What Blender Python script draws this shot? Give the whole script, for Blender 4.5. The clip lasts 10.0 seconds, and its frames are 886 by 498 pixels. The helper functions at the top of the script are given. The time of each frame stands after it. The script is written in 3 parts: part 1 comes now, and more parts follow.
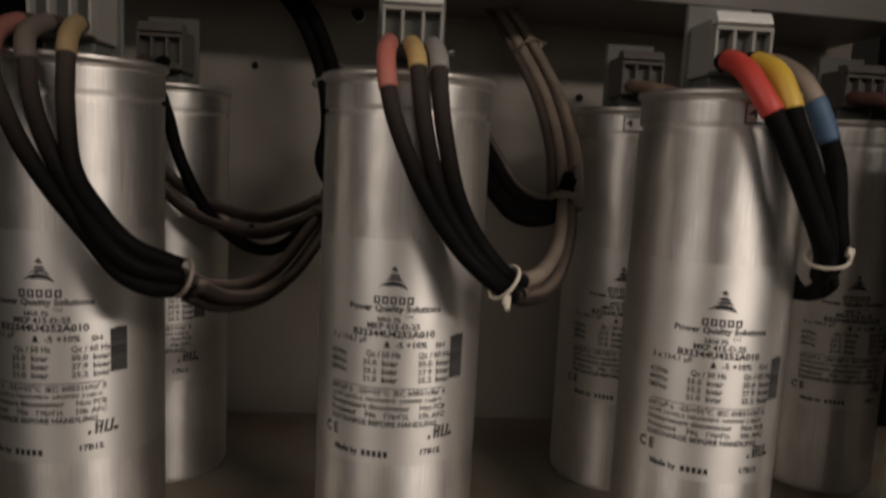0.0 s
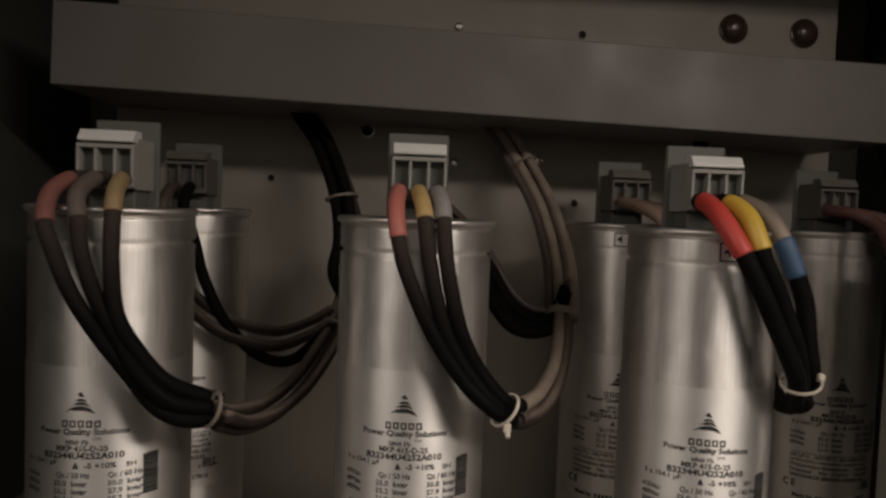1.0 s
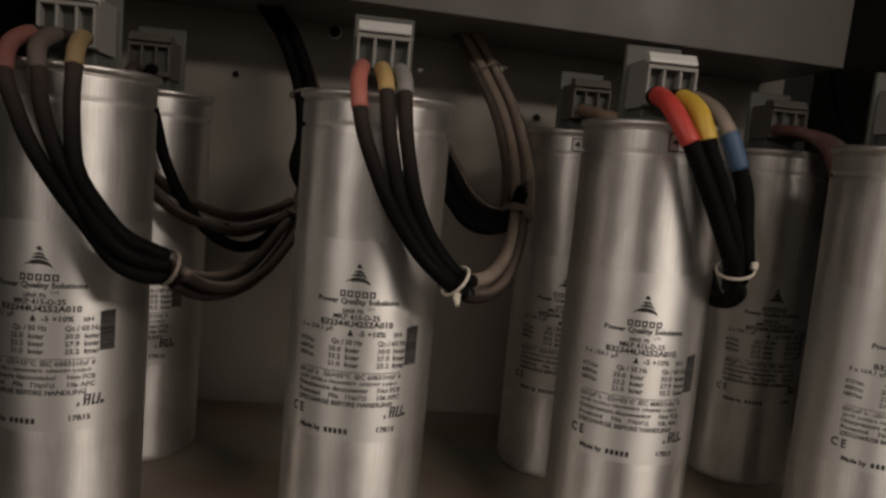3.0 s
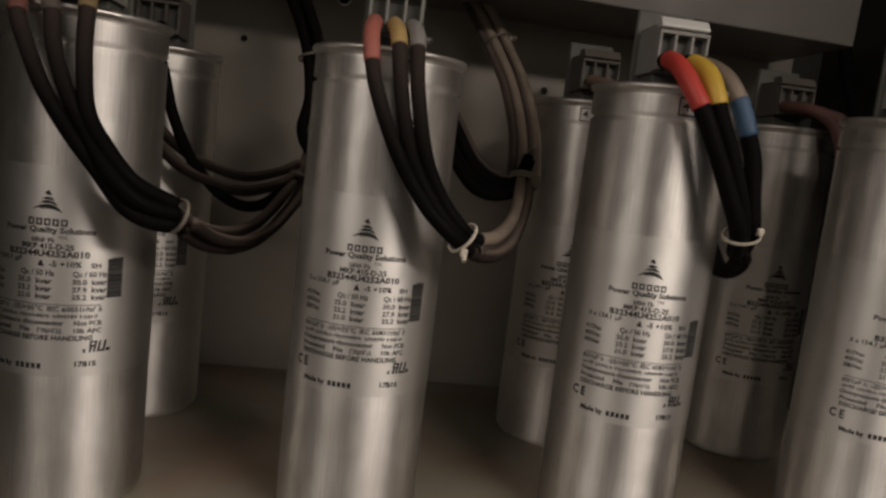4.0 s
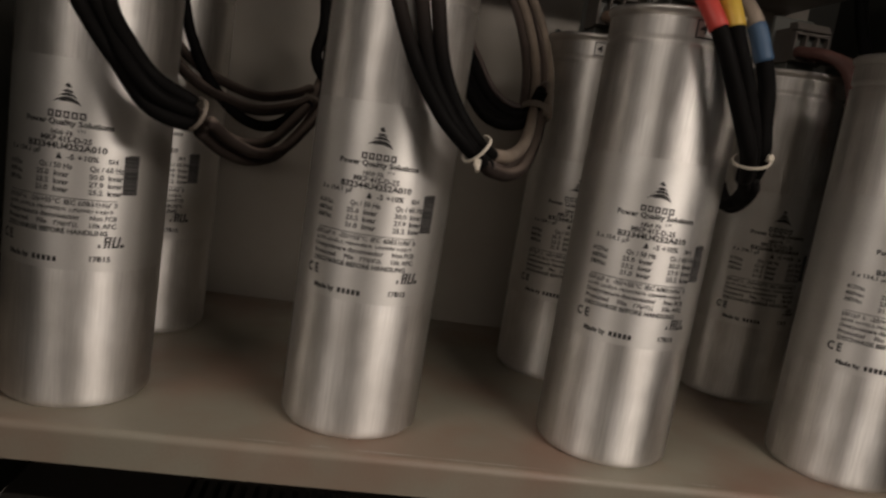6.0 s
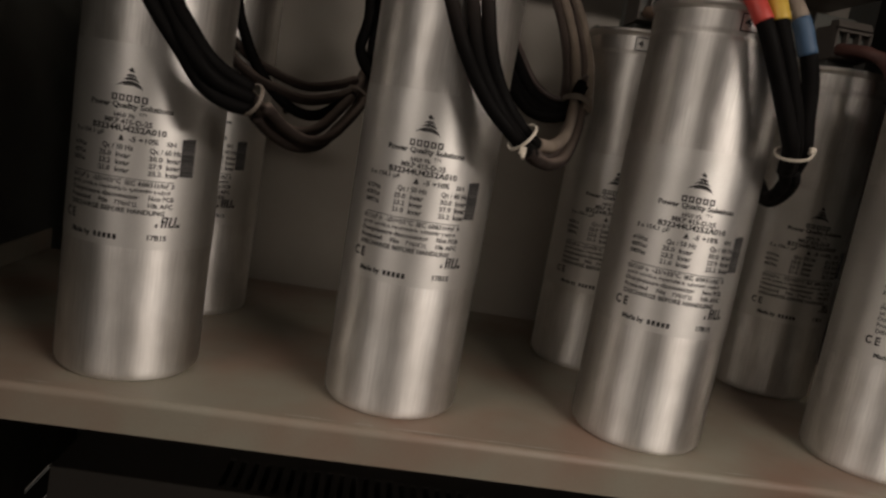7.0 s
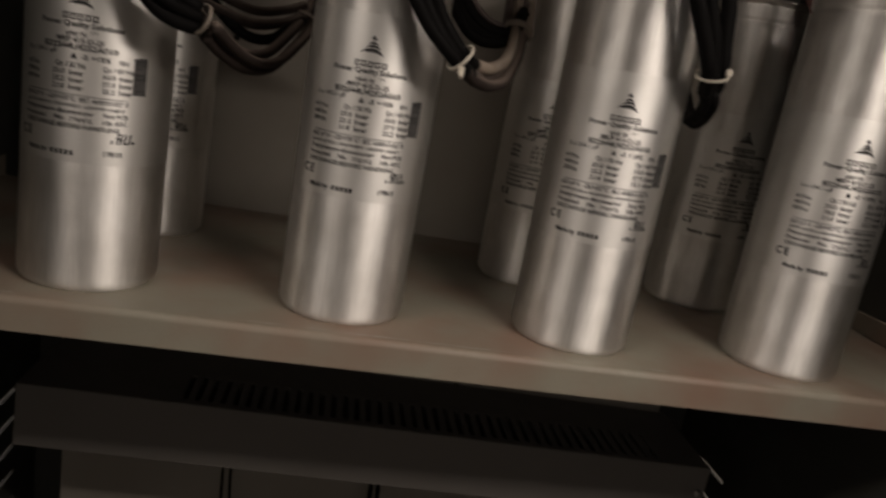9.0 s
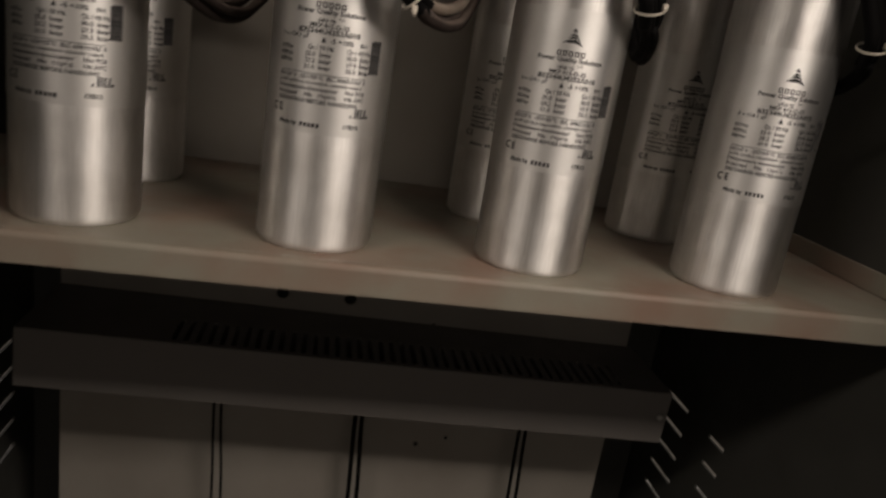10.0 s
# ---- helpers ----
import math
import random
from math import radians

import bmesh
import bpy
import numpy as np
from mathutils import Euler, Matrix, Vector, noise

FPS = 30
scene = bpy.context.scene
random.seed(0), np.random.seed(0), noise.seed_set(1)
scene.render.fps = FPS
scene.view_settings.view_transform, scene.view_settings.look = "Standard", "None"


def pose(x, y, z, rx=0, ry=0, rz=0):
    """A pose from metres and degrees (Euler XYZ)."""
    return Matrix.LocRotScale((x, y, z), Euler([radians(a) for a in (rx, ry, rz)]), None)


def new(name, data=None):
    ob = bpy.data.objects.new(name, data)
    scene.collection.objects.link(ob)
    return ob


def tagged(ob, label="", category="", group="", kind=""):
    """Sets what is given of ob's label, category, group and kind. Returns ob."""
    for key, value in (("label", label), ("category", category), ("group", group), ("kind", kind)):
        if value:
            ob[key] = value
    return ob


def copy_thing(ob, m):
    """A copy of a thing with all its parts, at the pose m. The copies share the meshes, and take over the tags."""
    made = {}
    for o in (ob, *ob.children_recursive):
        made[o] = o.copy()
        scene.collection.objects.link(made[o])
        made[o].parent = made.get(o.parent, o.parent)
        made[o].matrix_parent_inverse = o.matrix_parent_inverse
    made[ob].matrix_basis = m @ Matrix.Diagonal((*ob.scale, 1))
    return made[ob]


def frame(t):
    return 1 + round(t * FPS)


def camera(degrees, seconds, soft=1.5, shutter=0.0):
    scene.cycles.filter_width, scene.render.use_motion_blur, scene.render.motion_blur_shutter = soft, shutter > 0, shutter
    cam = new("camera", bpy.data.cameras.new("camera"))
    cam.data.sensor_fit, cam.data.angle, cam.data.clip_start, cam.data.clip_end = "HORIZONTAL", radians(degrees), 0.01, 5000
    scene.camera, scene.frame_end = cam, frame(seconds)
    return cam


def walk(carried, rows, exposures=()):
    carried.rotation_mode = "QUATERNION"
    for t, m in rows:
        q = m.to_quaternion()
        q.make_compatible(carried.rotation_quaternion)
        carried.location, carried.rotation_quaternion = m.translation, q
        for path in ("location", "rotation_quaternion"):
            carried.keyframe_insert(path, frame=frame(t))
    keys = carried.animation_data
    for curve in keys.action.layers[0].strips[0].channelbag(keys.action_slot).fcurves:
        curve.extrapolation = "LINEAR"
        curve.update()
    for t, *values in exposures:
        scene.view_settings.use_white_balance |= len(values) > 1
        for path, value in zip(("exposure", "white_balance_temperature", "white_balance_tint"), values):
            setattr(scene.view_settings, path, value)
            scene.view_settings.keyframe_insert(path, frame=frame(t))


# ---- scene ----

cam = camera(62.4, 10.0, soft=2.6, shutter=0.5)
ROWS = [
    (0.0, -0.0066, -0.3846, 0.2359, 82.57, -2.76, -3.78),
    (0.5, -0.0078, -0.3891, 0.2597, 85.33, -2.57, -3.81),
    (1.0, -0.0110, -0.4166, 0.2778, 87.01, -2.22, -3.52),
    (1.5, -0.0151, -0.4337, 0.2707, 86.33, -2.96, -3.32),
    (2.0, -0.0080, -0.4328, 0.2648, 85.34, -3.35, -5.00),
    (2.5, -0.0049, -0.4320, 0.2525, 84.15, -4.15, -5.78),
    (4.0, -0.0097, -0.4353, 0.2220, 82.45, -6.65, -6.05),
    (4.5, -0.0064, -0.4419, 0.2165, 82.15, -6.45, -6.35),
    (5.0, -0.0053, -0.4438, 0.2060, 81.59, -7.43, -6.44),
    (5.5, -0.0075, -0.4414, 0.1952, 80.61, -8.37, -6.68),
    (7.0, -0.0239, -0.4564, 0.1790, 80.19, -9.69, -3.71),
    (7.5, -0.0265, -0.4551, 0.1741, 79.37, -9.41, -3.77),
    (8.0, -0.0281, -0.4590, 0.1665, 78.56, -10.20, -4.09),
    (8.5, -0.0236, -0.4666, 0.1628, 77.25, -9.08, -4.33),
    (9.0, -0.0140, -0.4906, 0.1709, 76.11, -9.98, -6.70),
    (9.5, 0.0013, -0.4948, 0.1727, 73.90, -9.17, -9.76),
    (10.0, 0.0022, -0.5378, 0.1557, 74.05, -8.67, -7.78),
]
walk(cam, [(t, pose(x, y, z, rx, ry, rz)) for t, x, y, z, rx, ry, rz in ROWS], [(0.0, -0.18), (1.2, -0.18), (2.5, -0.34), (4.5, -0.26), (7.0, -0.20), (10.0, -0.12)])

# ---- light: two hung battens and the windows of the switch room, all added ----
world = bpy.data.worlds.new("world")
scene.world = world
world.use_nodes = True
world.node_tree.nodes["Background"].inputs["Color"].default_value = (0.8, 0.85, 1.0, 1)
world.node_tree.nodes["Background"].inputs["Strength"].default_value = 0.0
CEILING, WEST, EAST, SOUTH = 1.30, -2.6, 2.6, -2.9
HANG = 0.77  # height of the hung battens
# Unseen battens, placed to streak the cans and light the upper plate.
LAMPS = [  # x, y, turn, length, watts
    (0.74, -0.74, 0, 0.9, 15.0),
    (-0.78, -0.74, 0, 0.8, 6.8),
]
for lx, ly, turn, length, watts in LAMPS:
    lamp = bpy.data.lights.new("added_batten_light", "AREA")
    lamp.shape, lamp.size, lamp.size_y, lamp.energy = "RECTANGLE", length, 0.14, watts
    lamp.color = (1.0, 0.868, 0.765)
    new("added_batten_light", lamp).matrix_world = pose(lx, ly, HANG - 0.085, 0, 0, turn)

# daylight in added windows: a front, a side and two tall behind the cabinet
# None are seen: the first two fill, the rear pair whitens the side slots.
ADDED_WINDOWS = [  # x, y, turn, width, low, high, watts
    (0.30, SOUTH + 0.03, 0, 1.60, 0.45, 1.10, 2.1),
    (WEST + 0.03, -2.10, -90, 1.20, 0.45, 1.10, 1.8),
    (-0.95, 1.17, 180, 0.90, -0.95, 0.60, 3.0),
    (1.10, 1.17, 180, 0.90, -0.95, 0.60, 1.1),
]
for wx, wy, turn, wide, low, high, watts in ADDED_WINDOWS:
    lamp = bpy.data.lights.new("window_daylight", "AREA")
    lamp.shape, lamp.size, lamp.size_y, lamp.energy = "RECTANGLE", wide, high - low, watts
    lamp.color = (1.0, 0.90, 0.82)
    new("window_daylight", lamp).matrix_world = pose(wx, wy, (low + high) / 2, 90, 0, turn)


# ---- materials ----
def material(name, color, rough=0.5, metal=0.0, vary=0.12, scale=60.0, fine=700.0, bump=0.0, dirt=None, dirt_amount=0.0,
             dirt_scale=9.0, stretch=(1, 1, 1), aniso=0.0, coat=0.0, rough_vary=0.1, spec=0.5, dent=0.0, tint=None, tint_amount=0.0, tint_low=None, tint_high=None):
    m = bpy.data.materials.new(name)
    m.use_nodes = True
    nt = m.node_tree
    N, L = nt.nodes, nt.links
    b = N["Principled BSDF"]
    tc = N.new("ShaderNodeTexCoord")
    mp = N.new("ShaderNodeMapping")
    mp.inputs["Scale"].default_value = stretch
    L.new(tc.outputs["Object"], mp.inputs["Vector"])
    big, small = N.new("ShaderNodeTexNoise"), N.new("ShaderNodeTexNoise")
    for n, s in ((big, scale), (small, fine)):
        n.inputs["Scale"].default_value, n.inputs["Detail"].default_value = s, 4
        L.new(mp.outputs["Vector"], n.inputs["Vector"])
    mix = N.new("ShaderNodeMath")
    mix.operation = "ADD"
    L.new(big.outputs["Fac"], mix.inputs[0])
    L.new(small.outputs["Fac"], mix.inputs[1])
    ramp = N.new("ShaderNodeMapRange")
    ramp.inputs["From Min"].default_value, ramp.inputs["From Max"].default_value = 0.6, 1.4
    ramp.inputs["To Min"].default_value, ramp.inputs["To Max"].default_value = 1 - vary, 1 + vary
    L.new(mix.outputs[0], ramp.inputs["Value"])
    hsv = N.new("ShaderNodeHueSaturation")
    hsv.inputs["Color"].default_value = (*color, 1)
    L.new(ramp.outputs["Result"], hsv.inputs["Value"])
    out = hsv.outputs["Color"]
    if dirt:
        d = N.new("ShaderNodeTexNoise")
        d.inputs["Scale"].default_value, d.inputs["Detail"].default_value = dirt_scale, 6
        L.new(tc.outputs["Object"], d.inputs["Vector"])
        r = N.new("ShaderNodeMapRange")
        r.inputs["From Min"].default_value, r.inputs["From Max"].default_value = 0.42, 0.68
        r.inputs["To Max"].default_value = dirt_amount
        L.new(d.outputs["Fac"], r.inputs["Value"])
        mx = N.new("ShaderNodeMix")
        mx.data_type = "RGBA"
        L.new(r.outputs["Result"], mx.inputs["Factor"])
        L.new(out, mx.inputs["A"])
        mx.inputs["B"].default_value = (*dirt, 1)
        out = mx.outputs["Result"]
    # Blends in a second colour, by facing or by height.
    if tint:
        sep = N.new("ShaderNodeSeparateXYZ")
        dr = N.new("ShaderNodeMapRange")
        dr.interpolation_type = "SMOOTHSTEP"
        if tint_low is None:  # second colour on what faces up
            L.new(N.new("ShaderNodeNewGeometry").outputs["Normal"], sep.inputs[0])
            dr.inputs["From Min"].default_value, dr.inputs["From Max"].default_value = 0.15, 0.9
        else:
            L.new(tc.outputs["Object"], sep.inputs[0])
            dr.inputs["From Min"].default_value, dr.inputs["From Max"].default_value = tint_low, tint_high
        dr.inputs["To Max"].default_value = tint_amount
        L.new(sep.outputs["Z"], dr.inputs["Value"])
        patchy = N.new("ShaderNodeMath")
        patchy.operation = "MULTIPLY"
        L.new(dr.outputs["Result"], patchy.inputs[0])
        L.new(ramp.outputs["Result"], patchy.inputs[1])
        mx = N.new("ShaderNodeMix")
        mx.data_type = "RGBA"
        L.new(patchy.outputs[0], mx.inputs["Factor"])
        L.new(out, mx.inputs["A"])
        mx.inputs["B"].default_value = (*tint, 1)
        out = mx.outputs["Result"]
    L.new(out, b.inputs["Base Color"])
    rr = N.new("ShaderNodeMapRange")
    rr.inputs["From Min"].default_value, rr.inputs["From Max"].default_value = 0.3, 0.7
    rr.inputs["To Min"].default_value, rr.inputs["To Max"].default_value = max(0.02, rough - rough_vary), min(1, rough + rough_vary)
    L.new(big.outputs["Fac"], rr.inputs["Value"])
    L.new(rr.outputs["Result"], b.inputs["Roughness"])
    b.inputs["Metallic"].default_value = metal
    b.inputs["Specular IOR Level"].default_value = spec
    b.inputs["Coat Weight"].default_value = coat
    if aniso:
        tg = N.new("ShaderNodeTangent")
        tg.direction_type, tg.axis = "RADIAL", "Z"
        L.new(tg.outputs["Tangent"], b.inputs["Tangent"])
        b.inputs["Anisotropic"].default_value = aniso
        b.inputs["Anisotropic Rotation"].default_value = 0.25
    if bump:
        bp = N.new("ShaderNodeBump")
        bp.inputs["Strength"].default_value, bp.inputs["Distance"].default_value = bump, 0.0006
        L.new(small.outputs["Fac"], bp.inputs["Height"])
        if dent:
            dn, db = N.new("ShaderNodeTexNoise"), N.new("ShaderNodeBump")
            dn.inputs["Scale"].default_value, dn.inputs["Detail"].default_value = 32, 2
            L.new(tc.outputs["Object"], dn.inputs["Vector"])
            db.inputs["Strength"].default_value, db.inputs["Distance"].default_value = dent, 0.004
            L.new(dn.outputs["Fac"], db.inputs["Height"])
            L.new(db.outputs["Normal"], bp.inputs["Normal"])
        L.new(bp.outputs["Normal"], b.inputs["Normal"])
    return m


# Vertical colour streaks: drawn grain and painted-in reflections together.
ALU = material("drawn_aluminium", (0.93, 0.915, 0.89), 0.555, 1.0, 0.16, 48, 900, 0.05, stretch=(1, 1, 0.05), aniso=0.82, dirt=(0.66, 0.635, 0.595), dirt_amount=0.42, dirt_scale=30, dent=0.30, rough_vary=0.07)
ALU_RIM = material("spun_rim", (0.66, 0.64, 0.61), 0.46, 1.0, 0.1, 40, 900, 0.08)
STICKER = material("silver_foil", (0.94, 0.93, 0.905), 0.62, 1.0, 0.05, 30, 1200, 0.04, aniso=0.79, rough_vary=0.04, dent=0.18, dirt=(0.72, 0.70, 0.67), dirt_amount=0.35, dirt_scale=30)
INK = material("black_ink", (0.025, 0.024, 0.024), 0.6, 0, 0.1)
INK_GREY = material("worn_ink", (0.04, 0.039, 0.038), 0.6, 0, 0.15)
INK_FADED = material("faded_ink", (0.12, 0.115, 0.11), 0.6, 0, 0.1)
PLASTIC = material("grey_plastic", (0.29, 0.287, 0.268), 0.55, 0, 0.06, 80, 900, 0.1, dirt=(0.25, 0.22, 0.19), dirt_amount=0.4, dirt_scale=60)
# Darker than the front plastic; used on the back-row terminals.
PLASTIC_DRAB = material("drab_brown_grey_plastic", (0.115, 0.102, 0.090), 0.7, 0, 0.1, 80, 900, 0.1, dirt=(0.085, 0.072, 0.062), dirt_amount=0.5, dirt_scale=60)
PLASTIC_PALE = material("pale_plastic", (0.62, 0.62, 0.60), 0.4, 0, 0.05, 80, 900, 0.05)
PLASTIC_DARK = material("dark_grey_plastic", (0.11, 0.113, 0.102), 0.6, 0, 0.08, 80, 900, 0.1)
# Dark colour for the smear below the lower channel.
SMEAR_BLACK = material("black_smear", (0.03, 0.028, 0.026), 0.6, 0, 0.1)
HOLE = material("dark_hollow", (0.012, 0.011, 0.010), 0.9, 0, 0.1)
CABLE = material("black_cable_sheath", (0.0048, 0.0045, 0.0045), 0.65, 0, 0.25, 90, 900, 0.08, dirt=(0.012, 0.0105, 0.0095), dirt_amount=0.25, dirt_scale=45, spec=0.06)
# Front cables grow paler with height, from z 0.212 to 0.285.
CABLE_FRONT = material("black_cable_sheath_paler_up", (0.0048, 0.0045, 0.0045), 0.65, 0, 0.25, 90, 900, 0.08, spec=0.06, tint=(0.060, 0.047, 0.041), tint_amount=0.75, tint_low=0.212, tint_high=0.285)
# Paler brown on the upward side of the cable.
CABLE_TOP = material("cable_sheath_paler_on_top", (0.034, 0.026, 0.023), 0.65, 0, 0.25, 90, 900, 0.08, spec=0.08, tint=(0.20, 0.16, 0.135), tint_amount=0.75)
CABLE_TAN = material("dusty_cable_sheath", (0.27, 0.22, 0.175), 0.45, 0, 0.15, 90, 900, 0.08, dirt=(0.10, 0.08, 0.065), dirt_amount=0.6, dirt_scale=30)
CABLE_BROWN = material("brown_cable_sheath", (0.075, 0.055, 0.048), 0.45, 0, 0.2, 90, 900, 0.08)
RED_V = material("red_sleeve", (0.53, 0.058, 0.045), 0.5, 0, 0.08)
RED_D = material("faded_red_sleeve", (0.46, 0.15, 0.12), 0.6, 0, 0.1, dirt=(0.33, 0.12, 0.10), dirt_amount=0.5, dirt_scale=60)
YEL_DD = material("dusty_yellow_sleeve", (0.30, 0.215, 0.11), 0.65, 0, 0.12)
RED_DD = material("dusty_red_sleeve", (0.20, 0.080, 0.066), 0.65, 0, 0.12)
YEL_V = material("yellow_sleeve", (0.60, 0.40, 0.055), 0.5, 0, 0.08)
YEL_D = material("faded_yellow_sleeve", (0.50, 0.35, 0.14), 0.6, 0, 0.1, dirt=(0.3, 0.21, 0.1), dirt_amount=0.4, dirt_scale=60)
BLUE_V = material("blue_sleeve", (0.045, 0.095, 0.175), 0.5, 0, 0.1)
GREY_S = material("grey_sleeve", (0.27, 0.26, 0.25), 0.6, 0, 0.1)
BROWN_S = material("brown_sleeve", (0.115, 0.092, 0.080), 0.65, 0, 0.1)
CABLE_DUST = material("dull_brown_cable_sheath", (0.085, 0.065, 0.056), 0.5, 0, 0.15, 90, 900, 0.08, dirt=(0.05, 0.038, 0.032), dirt_amount=0.6, dirt_scale=30)
LEAD_RED = material("dull_red_lead", (0.11, 0.05, 0.042), 0.6, 0, 0.1)
LEAD_BROWN = material("dusty_brown_lead", (0.19, 0.13, 0.095), 0.65, 0, 0.12)
NYLON = material("nylon_tie", (0.62, 0.57, 0.48), 0.45, 0, 0.05)
NYLON_DARK = material("dusty_nylon_tie", (0.20, 0.17, 0.14), 0.5, 0, 0.1)
SHELF = material("painted_shelf", (0.245, 0.226, 0.180), 0.5, 0, 0.07, 25, 600, 0.16, dirt=(0.225, 0.145, 0.108), dirt_amount=0.85, dirt_scale=11)
# Pale colour for the painted-in highlight on the shelf lip.
LIP_SHINE = material("painted_lip_shine", (0.40, 0.37, 0.31), 0.5, 0, 0.15, 60, 900, 0.1)
PLATE = material("painted_plate", (0.31, 0.287, 0.252), 0.55, 0, 0.05, 25, 600, 0.12, dirt=(0.22, 0.192, 0.165), dirt_amount=0.45, dirt_scale=8)
BEAM = material("painted_beam", (0.155, 0.144, 0.133), 0.5, 0, 0.05, 25, 600, 0.12, dirt=(0.13, 0.118, 0.105), dirt_amount=0.35, dirt_scale=12)
SIDE = material("dark_painted_panel", (0.05, 0.05, 0.044), 0.55, 0, 0.08, 25, 600, 0.1)
CAP = material("dark_plug", (0.05, 0.032, 0.026), 0.18, 0, 0.1)
STEEL = material("bright_zinc", (0.65, 0.64, 0.62), 0.3, 1.0, 0.08)
ROOM_WALL = material("room_plaster", (0.50, 0.47, 0.43), 0.8, 0, 0.06, 3, 60)
ROOM_FLOOR = material("room_floor", (0.12, 0.11, 0.10), 0.6, 0, 0.1, 3, 60)


# ---- builders ----
def empty(name, x=0, y=0, z=0):
    ob = new(name)
    ob.empty_display_size = 0.02
    ob.location = (x, y, z)
    return ob


def part(name, bm, mat, parent=None, label="", smooth=False):
    me = bpy.data.meshes.new(name)
    if smooth:
        for f in bm.faces:
            f.smooth = True
    bm.to_mesh(me)
    bm.free()
    me.materials.append(mat)
    ob = new(name, me)
    if parent:
        ob.parent = parent
    return tagged(ob, label)


def add_box(bm, x0, x1, y0, y1, z0, z1, bevel=0.0, seg=2):
    made = bmesh.ops.create_cube(bm, size=1.0)["verts"]
    for v in made:
        v.co = Vector((x0 + (v.co.x + 0.5) * (x1 - x0), y0 + (v.co.y + 0.5) * (y1 - y0), z0 + (v.co.z + 0.5) * (z1 - z0)))
    if bevel:
        edges = list({e for v in made for e in v.link_edges})
        bmesh.ops.bevel(bm, geom=edges, offset=bevel, segments=seg, affect="EDGES", profile=0.5)
    return made


def box(x0, x1, y0, y1, z0, z1, bevel=0.0, seg=2):
    bm = bmesh.new()
    add_box(bm, x0, x1, y0, y1, z0, z1, bevel, seg)
    return bm


def lathe(profile, n=72, bm=None, closed=False):
    """Turn (radius, z) pairs about z."""
    bm = bm or bmesh.new()
    rings = []
    for rad, z in profile:
        rings.append([bm.verts.new((rad * math.sin(2 * math.pi * i / n), -rad * math.cos(2 * math.pi * i / n), z)) for i in range(n)])
    for a, b in zip(rings, rings[1:]):
        for i in range(n):
            bm.faces.new((a[i], a[(i + 1) % n], b[(i + 1) % n], b[i]))
    if not closed:
        bm.faces.new(rings[0][::-1])
        bm.faces.new(rings[-1])
    bmesh.ops.recalc_face_normals(bm, faces=bm.faces)
    return bm


def spline(points, step=8):
    P = [Vector(q) for q in points]
    P = [P[0] * 2 - P[1]] + P + [P[-1] * 2 - P[-2]]
    out = []
    for i in range(1, len(P) - 2):
        a, b, c, d = P[i - 1:i + 3]
        for k in range(step):
            t = k / step
            out.append(0.5 * (2 * b + (c - a) * t + (2 * a - 5 * b + 4 * c - d) * t * t + (3 * b - a - 3 * c + d) * t ** 3))
    out.append(P[-2])
    return out


def tube(path, radius, n=14, bm=None, wobble=0.0):
    """A round tube along a list of points, with closed ends."""
    bm = bm or bmesh.new()
    rings, side = [], None
    for i, q in enumerate(path):
        d = (path[min(i + 1, len(path) - 1)] - path[max(i - 1, 0)]).normalized()
        if side is None:
            side = d.orthogonal().normalized()
        side = (side - d * side.dot(d)).normalized()
        up = d.cross(side)
        rad = radius * (1 + wobble * noise.noise(q * 90))
        rings.append([bm.verts.new(q + rad * (math.cos(2 * math.pi * k / n) * side + math.sin(2 * math.pi * k / n) * up)) for k in range(n)])
    for a, b in zip(rings, rings[1:]):
        for k in range(n):
            bm.faces.new((a[k], a[(k + 1) % n], b[(k + 1) % n], b[k]))
    bm.faces.new(rings[0][::-1])
    bm.faces.new(rings[-1])
    bmesh.ops.recalc_face_normals(bm, faces=bm.faces)
    return bm


def structure(name, bm, mat, label, category):
    return tagged(part(name, bm, mat), label, category, kind="structure")


# ---- switch room that closes the place behind the camera ----
structure("room_floor", box(WEST, EAST, SOUTH, 1.2, -1.05, -1.0), ROOM_FLOOR, "grey concrete floor of the switch room", "floor")
structure("room_ceiling", box(WEST, EAST, SOUTH, 1.2, CEILING, CEILING + 0.05), ROOM_WALL, "pale plaster ceiling of the switch room", "ceiling")
structure("room_wall_south", box(WEST, EAST, SOUTH - 0.05, SOUTH, -1.0, CEILING), ROOM_WALL, "pale plastered wall opposite the open cabinet", "wall")
structure("room_wall_north", box(WEST, EAST, 1.2, 1.25, -1.0, CEILING), ROOM_WALL, "pale plastered wall behind the cabinet", "wall")
structure("room_wall_west", box(WEST - 0.05, WEST, SOUTH, 1.2, -1.0, CEILING), ROOM_WALL, "pale plastered side wall of the room", "wall")
structure("room_wall_east", box(EAST, EAST + 0.05, SOUTH, 1.2, -1.0, CEILING), ROOM_WALL, "pale plastered side wall of the room", "wall")
